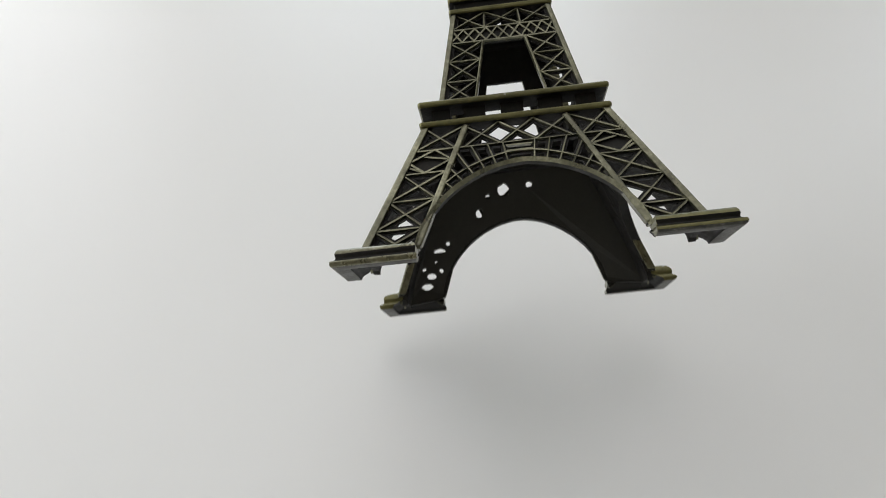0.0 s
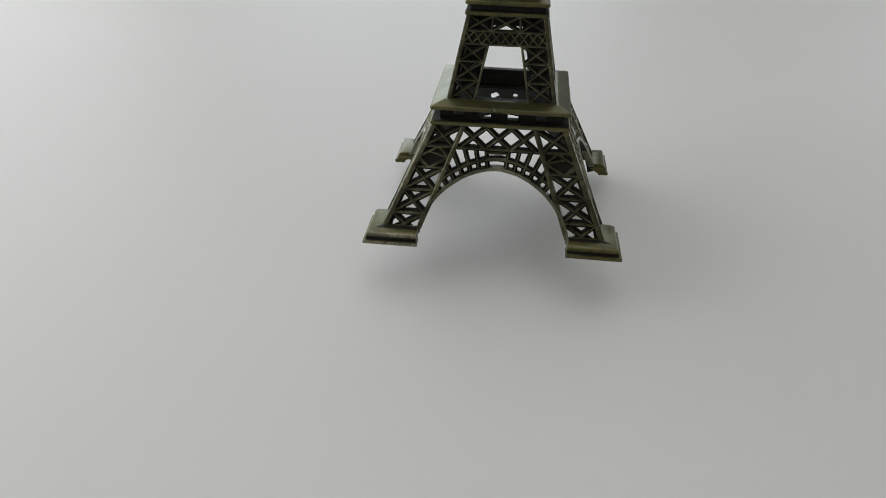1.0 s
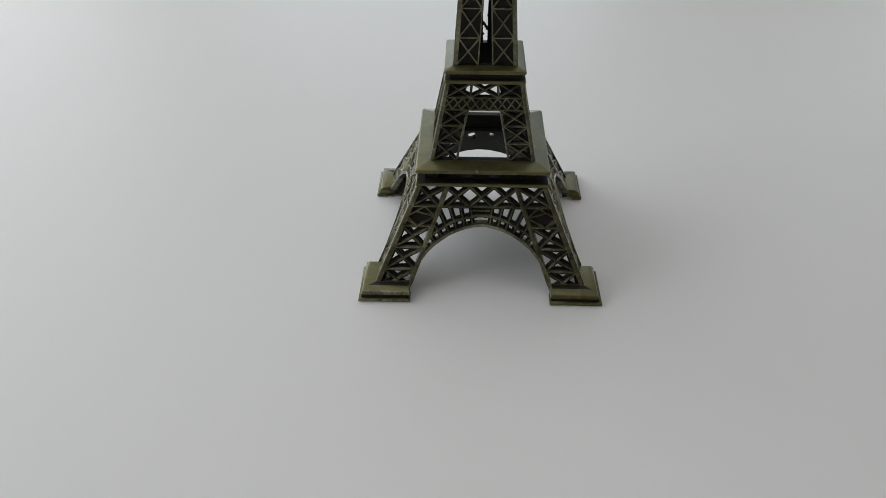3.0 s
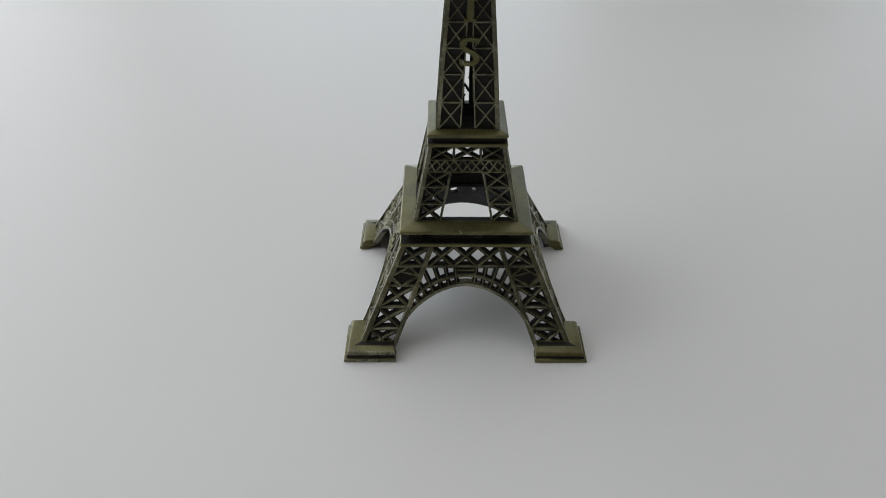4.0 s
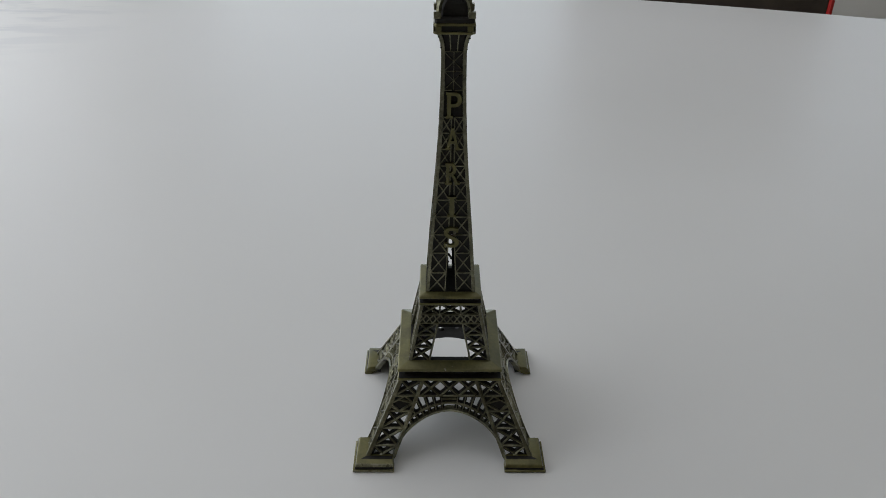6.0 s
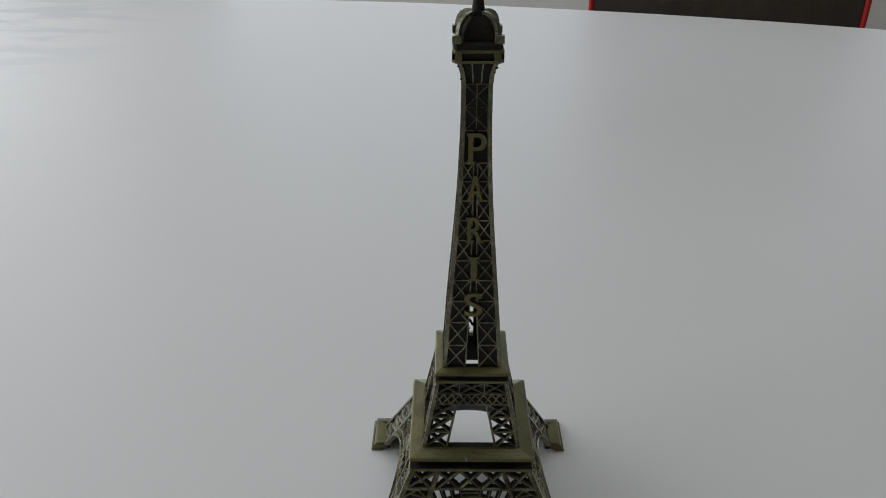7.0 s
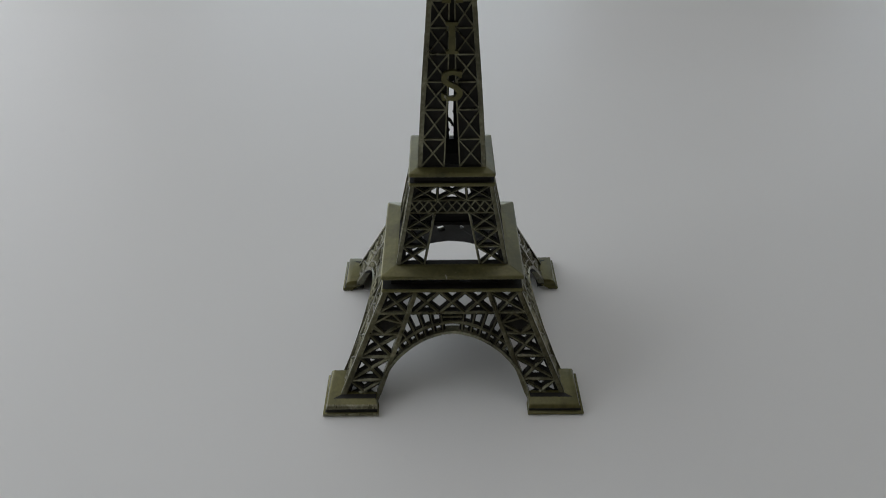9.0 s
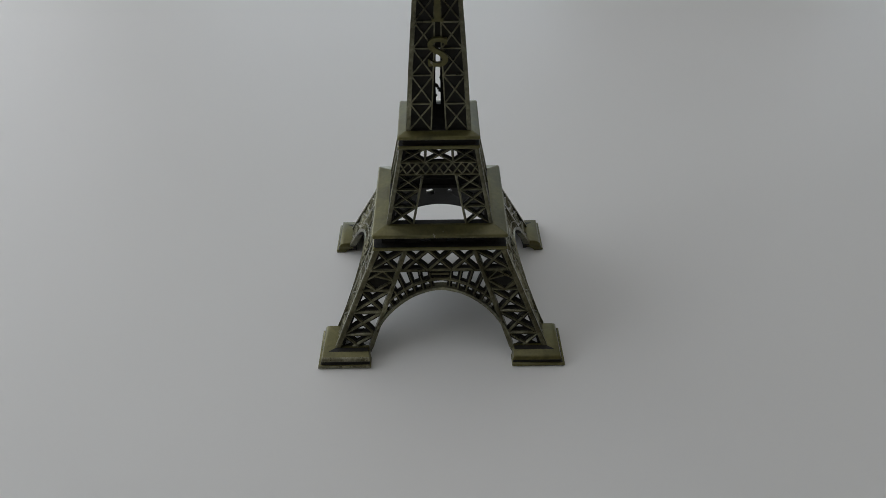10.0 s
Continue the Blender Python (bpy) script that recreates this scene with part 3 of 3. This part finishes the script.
def letter_mesh(char, z0, z1, wide):
    """A raised slab-serif letter lying on the front of the upper stage."""
    cu = bpy.data.curves.new("glyph", "FONT")
    cu.body, cu.size, cu.extrude, cu.offset = char, 1.0, 0.03, 0.0
    ob = bpy.data.objects.new("glyph", cu)
    scene.collection.objects.link(ob)
    bpy.context.view_layer.update()
    me = bpy.data.meshes.new_from_object(ob.evaluated_get(bpy.context.evaluated_depsgraph_get()))
    bpy.data.objects.remove(ob)
    xs, ys = [v.co.x for v in me.vertices], [v.co.y for v in me.vertices]
    x0, x1, y0, y1 = min(xs), max(xs), min(ys), max(ys)
    stem = {"P": wide * 0.86, "A": wide * 0.84, "R": wide * 0.86, "I": wide * 0.42, "S": wide}[char]
    shift = {"P": 0.07 * wide, "R": 0.03 * wide}.get(char, 0.0)
    m = Mesh()
    m.v = []
    for v in me.vertices:
        u = ((v.co.x - x0) / (x1 - x0) - 0.5) * stem + shift
        z = z0 + (v.co.y - y0) / (y1 - y0) * (z1 - z0)
        d = -0.55 if v.co.z > 0 else 0.7
        m.v.append((u, -(half(TOP, z) - d), z))
    # a bold face: the strokes doubled a little to either side
    glyph, count = [list(p.vertices) for p in me.polygons], len(m.v)
    lean, base = 0.16, list(m.v)
    m.v = [(u + k * lean, y - 0.02 * k, z) for k in (-1, 0, 1) for u, y, z in base]
    m.f = [[v + k * count for v in face] for k in range(3) for face in glyph]
    m.m = [0] * len(m.f)
    t = (z1 - z0) * 0.10
    left = -stem / 2 + shift
    serifs = {
        "P": [(left - 0.10 * wide, left + 0.34 * wide, z0), (left - 0.10 * wide, left + 0.2 * wide, z1 - t)],
        "A": [(-0.5 * wide, -0.18 * wide, z0), (0.18 * wide, 0.5 * wide, z0)],
        "R": [(left - 0.09 * wide, left + 0.36 * wide, z0), (left - 0.09 * wide, left + 0.2 * wide, z1 - t), (0.2 * wide, 0.55 * wide, z0)],
        "I": [(-0.5 * wide, 0.5 * wide, z0), (-0.5 * wide, 0.5 * wide, z1 - t)],
        "S": [(-0.5 * wide, -0.34 * wide, z0 + 0.1 * t), (0.34 * wide, 0.48 * wide, z1 - 2.2 * t)],
    }[char]
    for a, b, z in serifs:
        tt = t * (2.0 if char == "S" else 1.0)
        q = [(a, z), (b, z), (b, z + tt), (a, z + tt)]
        m.hexa([(u, -(half(TOP, zz) + 0.58), zz) for u, zz in q] + [(u, -(half(TOP, zz) - 0.7), zz) for u, zz in q])
    bpy.data.meshes.remove(me)
    return m.data("letter", [BRASS], MM)


def top_gallery():
    h, z0, z1 = 6.74, 161.5, 165.1
    m = Mesh()
    m.loft([square(h - 0.3, z0, 0.9), square(h, z0 + 0.3, 0.9), square(h, z0 + 0.9, 0.9)], 0, cap1=False)
    m.loft([square(h, z1 - 0.8, 0.9), square(h, z1 - 0.2, 0.9), square(h - 0.3, z1, 0.9)], 0, cap0=False)
    for k in range(4):
        r = Matrix.Rotation(math.tau * k / 4, 3, "Z")
        for s in (-1, 1):
            p = [(s * 4.1, -h), (s * (h - 0.9), -h), (s * h, -h + 0.9), (s * 4.1, -h + 0.9)]
            m.hexa([r @ Vector((x, y, z)) for z in (z0 + 0.9, z1 - 0.8) for x, y in p], 0)
        p = [(-4.1, -h + 0.7), (4.1, -h + 0.7), (4.1, -h + 1.3), (-4.1, -h + 1.3)]
        m.hexa([r @ Vector((x, y, z)) for z in (z0 + 0.9, z1 - 0.8) for x, y in p], 1)
    return m.data("top_gallery", [BRASS, PATINA_AND_REFLECTION], MM)


def cupola():
    m = Mesh()
    m.loft([square(6.35, 164.6, 0.8), square(6.35, 166.3, 0.8), square(5.9, 166.7, 0.8), square(4.5, 166.8, 0.8), square(4.4, 169.0, 0.9), square(3.9, 170.6, 1.0), square(2.9, 171.9, 1.0), square(1.9, 172.6, 0.7), square(1.6, 173.6, 0.5)])
    return m.data("cupola", [PATINA_AND_REFLECTION], MM)


def cupola_rib():
    """An arched rib over one corner of the cupola, standing on a square block."""
    m = Mesh()
    pts = [(5.2, 166.6), (5.2, 168.6), (5.05, 170.0), (4.65, 171.3), (3.95, 172.4), (3.0, 173.1), (2.0, 173.4), (1.1, 173.4)]
    rings = []
    for i, (r, z) in enumerate(pts):
        w = 0.6
        a, b = pts[max(0, i - 1)], pts[min(len(pts) - 1, i + 1)]
        tr, tz = b[0] - a[0], b[1] - a[1]
        n = math.hypot(tr, tz)
        nr, nz = tz / n, -tr / n
        corner = []
        for side, out in ((-1, 0.3), (1, 0.3), (1, -0.6), (-1, -0.6)):
            rr, zz = r + nr * out, z + nz * out
            corner.append((rr + side * w * 0.707, -rr + side * w * 0.707, zz))
        rings.append(corner)
    m.loft(rings)
    c = 5.45
    m.loft([[(c + x, -c + y, z) for x, y, z in square(h, z, 0.2)] for h, z in ((1.15, 166.6), (1.2, 166.8), (1.2, 168.4), (1.05, 168.65))])
    return m.data("rib", [BAR], MM, rough=0.05)


def spire():
    m = Mesh()
    rings = []
    for r, z in ((1.9, 172.6), (1.75, 173.6), (1.5, 175.0), (1.3, 178.0), (1.1, 182.0), (0.9, 186.0), (0.7, 189.5), (0.4, 192.0)):
        rings.append([(r * math.cos(math.tau * i / 10), r * math.sin(math.tau * i / 10), z) for i in range(10)])
    m.loft(rings)
    return m.data("spire", [PATINA_AND_REFLECTION], MM, smooth=True)


def burrs():
    """Rough remains of casting in the openings."""
    rng = random.Random(4)
    spots = [(-3.0 + 0.9 * i, -13.6, 36.9, rng.uniform(0.4, 0.9)) for i in range(6)] + [(4.8, -13.6, 36.9, 0.5)]
    spots += [(-0.7, 8.2, 71.6, 0.5), (-0.25, 8.2, 71.1, 0.42), (0.2, 8.1, 70.5, 0.4), (0.6, 8.1, 69.8, 0.45), (-0.75, 8.2, 68.2, 0.4), (0.7, 8.0, 74.0, 0.3)]
    spots += [(s * (half(TOP, z) - 0.1), -half(TOP, z), z, rng.uniform(0.16, 0.34)) for s in (-1, 1) for z in (156.0 + rng.random(), 158.2 + s * 0.5, 160.0 + 0.6 * rng.random())]
    for x, y, z, r in spots:
        m = Mesh()
        rings = []
        for k in range(1, 5):
            a = math.pi * k / 5
            rr = r * math.sin(a)
            rings.append([(x + 1.3 * rr * math.cos(b) * rng.uniform(0.8, 1.2), y + rr * math.sin(b), z + r * math.cos(a)) for b in [math.tau * i / 7 for i in range(7)]])
        m.loft(rings)
        yield m.data("casting_burr", [PATINA_AND_REFLECTION], MM)


def souvenir_tower():
    root = tagged(new("souvenir_tower"), "small antique-brass souvenir lattice tower with raised letters, on the white table", "souvenir")
    foot_data, rib_data, rim_data, panel_data = (foot(False), foot(True), foot(False), foot(True, True)), cupola_rib(), arch_rim(), back_panel()
    stages = (
        ("lower_face", {k: lower_face(k) for k in ("open", "closed", "holed")}, posts_of(LOW, 3.4, 31.3, 1.6, 2.3, leg_inner, (3.4, 31.2), 1.6) + [("arch_rim", rim_data)]),
        ("middle_face", {k: middle_face(k) for k in ("open", "closed")}, posts_of(MID, 37.6, 61.1, 1.2, 1.9, mid_inner, (37.7, 53.2), 0.75)),
        ("upper_face", {k: upper_face(k) for k in ("open", "closed", "holed")}, posts_of(TOP, 65.2, 161.5, 1.25, 1.5)),
    )
    for k, kind in enumerate(("open", "closed", "holed", "closed")):
        turn = pose(0, 0, 0, 0, 0, 90 * k)
        part("foot", foot_data[k], root, "brass foot with glare painted pale along its front" if k == 3 else "", at=turn, bevel=0.0003)
        for name, lattices, posts in stages:
            face = part(name, lattices.get(kind, lattices["closed"]), root, "cast lattice of crossed brass bars", at=turn)
            face["kind"] = "stuff"
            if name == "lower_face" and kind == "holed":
                part("panel", panel_data, face, "near-black plate with ragged casting holes")
            for post, data in posts:
                part(post, data, face, bevel=0.0 if post == "arch_rim" else 0.0003)
    # first platform
    p1 = part("first_platform", gallery(32.5, 35.9, 17.4, 2.0, ((-13.5, -10.6), (-6.0, -2.7), (2.1, 5.2), (10.4, 13.2))).data("first_platform", [PATINA_AND_REFLECTION], MM), root, "blackened gallery between two ledges")
    part("lower_ledge", ring([(19.7, 31.25), (20.15, 31.5), (20.15, 32.35), (19.8, 32.6)], 15.0).data("ledge", [BRASS, PATINA_AND_REFLECTION], MM), p1, "olive brass ledge", bevel=0.00025)
    part("upper_ledge", ring([(19.7, 35.75), (20.16, 35.95), (20.16, 36.8), (19.75, 37.05), (16.4, 38.05), (15.6, 38.15)], 13.4).data("ledge", [BRASS, PATINA_AND_REFLECTION], MM), p1, "olive brass sloping ledge", bevel=0.00025)
    # second platform
    p2 = part("second_platform", ring([(10.5, 62.0), (10.5, 64.1)], 7.2).data("second_platform", [PATINA_AND_REFLECTION, PATINA_AND_REFLECTION], MM), root, "blackened gallery between two ledges")
    part("lower_ledge", ring([(11.45, 60.9), (11.74, 61.1), (11.74, 61.9), (11.5, 62.1)], 7.6).data("ledge", [BRASS, PATINA_AND_REFLECTION], MM), p2, "olive brass ledge", bevel=0.0002)
    part("upper_ledge", ring([(11.45, 63.85), (11.74, 64.05), (11.74, 64.75), (11.4, 65.0), (9.6, 65.65), (9.2, 65.7)], 7.3).data("ledge", [BRASS, PATINA_AND_REFLECTION], MM), p2, "olive brass sloping ledge", bevel=0.0002)
    for char, z0, z1, wide in (("P", 133.0, 142.0, 5.4), ("A", 121.7, 129.6, 4.9), ("R", 109.0, 116.9, 4.9), ("I", 96.6, 104.4, 3.1), ("S", 84.5, 92.3, 5.2)):
        part("letter", letter_mesh(char, z0, z1, wide), root, "raised brass capital letter " + char)
    part("top_gallery", top_gallery(), root, bevel=0.0002)
    cp = part("cupola", cupola(), root, "blackened domed cupola")
    for k in range(4):
        part("rib", rib_data, cp, "arched brass rib", at=pose(0, 0, 0, 0, 0, 90 * k))
    part("spire", spire(), root, "thin blackened spire")
    for burr in burrs():
        part("casting_burr", burr, root)
    return root


tower = souvenir_tower()


def motions():
    """The model swings down out of the air, turns a little and comes to rest on the table."""
    rows = [
        (0.0, pose(0.0069, -0.0853, 0.0405, -49.35, -7.10, 3.80)),
        (0.2, pose(0.0078, -0.0629, 0.0337, -38.09, -7.06, 2.10)),
        (0.3, pose(0.0087, -0.0507, 0.0290, -31.40, -6.50, 1.20)),
        (0.5, pose(0.0088, -0.0308, 0.0250, -20.29, -3.28, -1.36)),
        (0.7, pose(0.0034, -0.0135, 0.0196, -11.90, -0.30, -3.20)),
        (0.8, pose(0.0006, -0.0094, 0.0178, -9.46, 0.78, -3.17)),
        (1.0, pose(0.0015, -0.0054, 0.0106, -6.93, 0.16, -3.81)),
        (1.2, pose(0.0037, -0.0083, 0.0089, -5.92, -0.05, -0.38)),
        (1.3, pose(0.0062, -0.0080, 0.0069, -4.83, -0.20, 4.00)),
        (1.5, pose(0.0061, 0.0002, 0.0028, -1.30, 0.45, 8.22)),
        (1.6, pose(0.0050, 0.0008, 0.0020, -0.85, -0.10, 6.60)),
        (1.7, pose(0.0033, 0.0009, 0.0014, -0.28, -0.01, 4.05)),
        (2.0, pose(0.0012, 0.0008, 0.0005, 0.36, 0.15, 0.51)),
        (2.2, pose(0, 0, 0)),
        (10.0, pose(0, 0, 0)),
    ]
    walk(tower, rows)


motions()
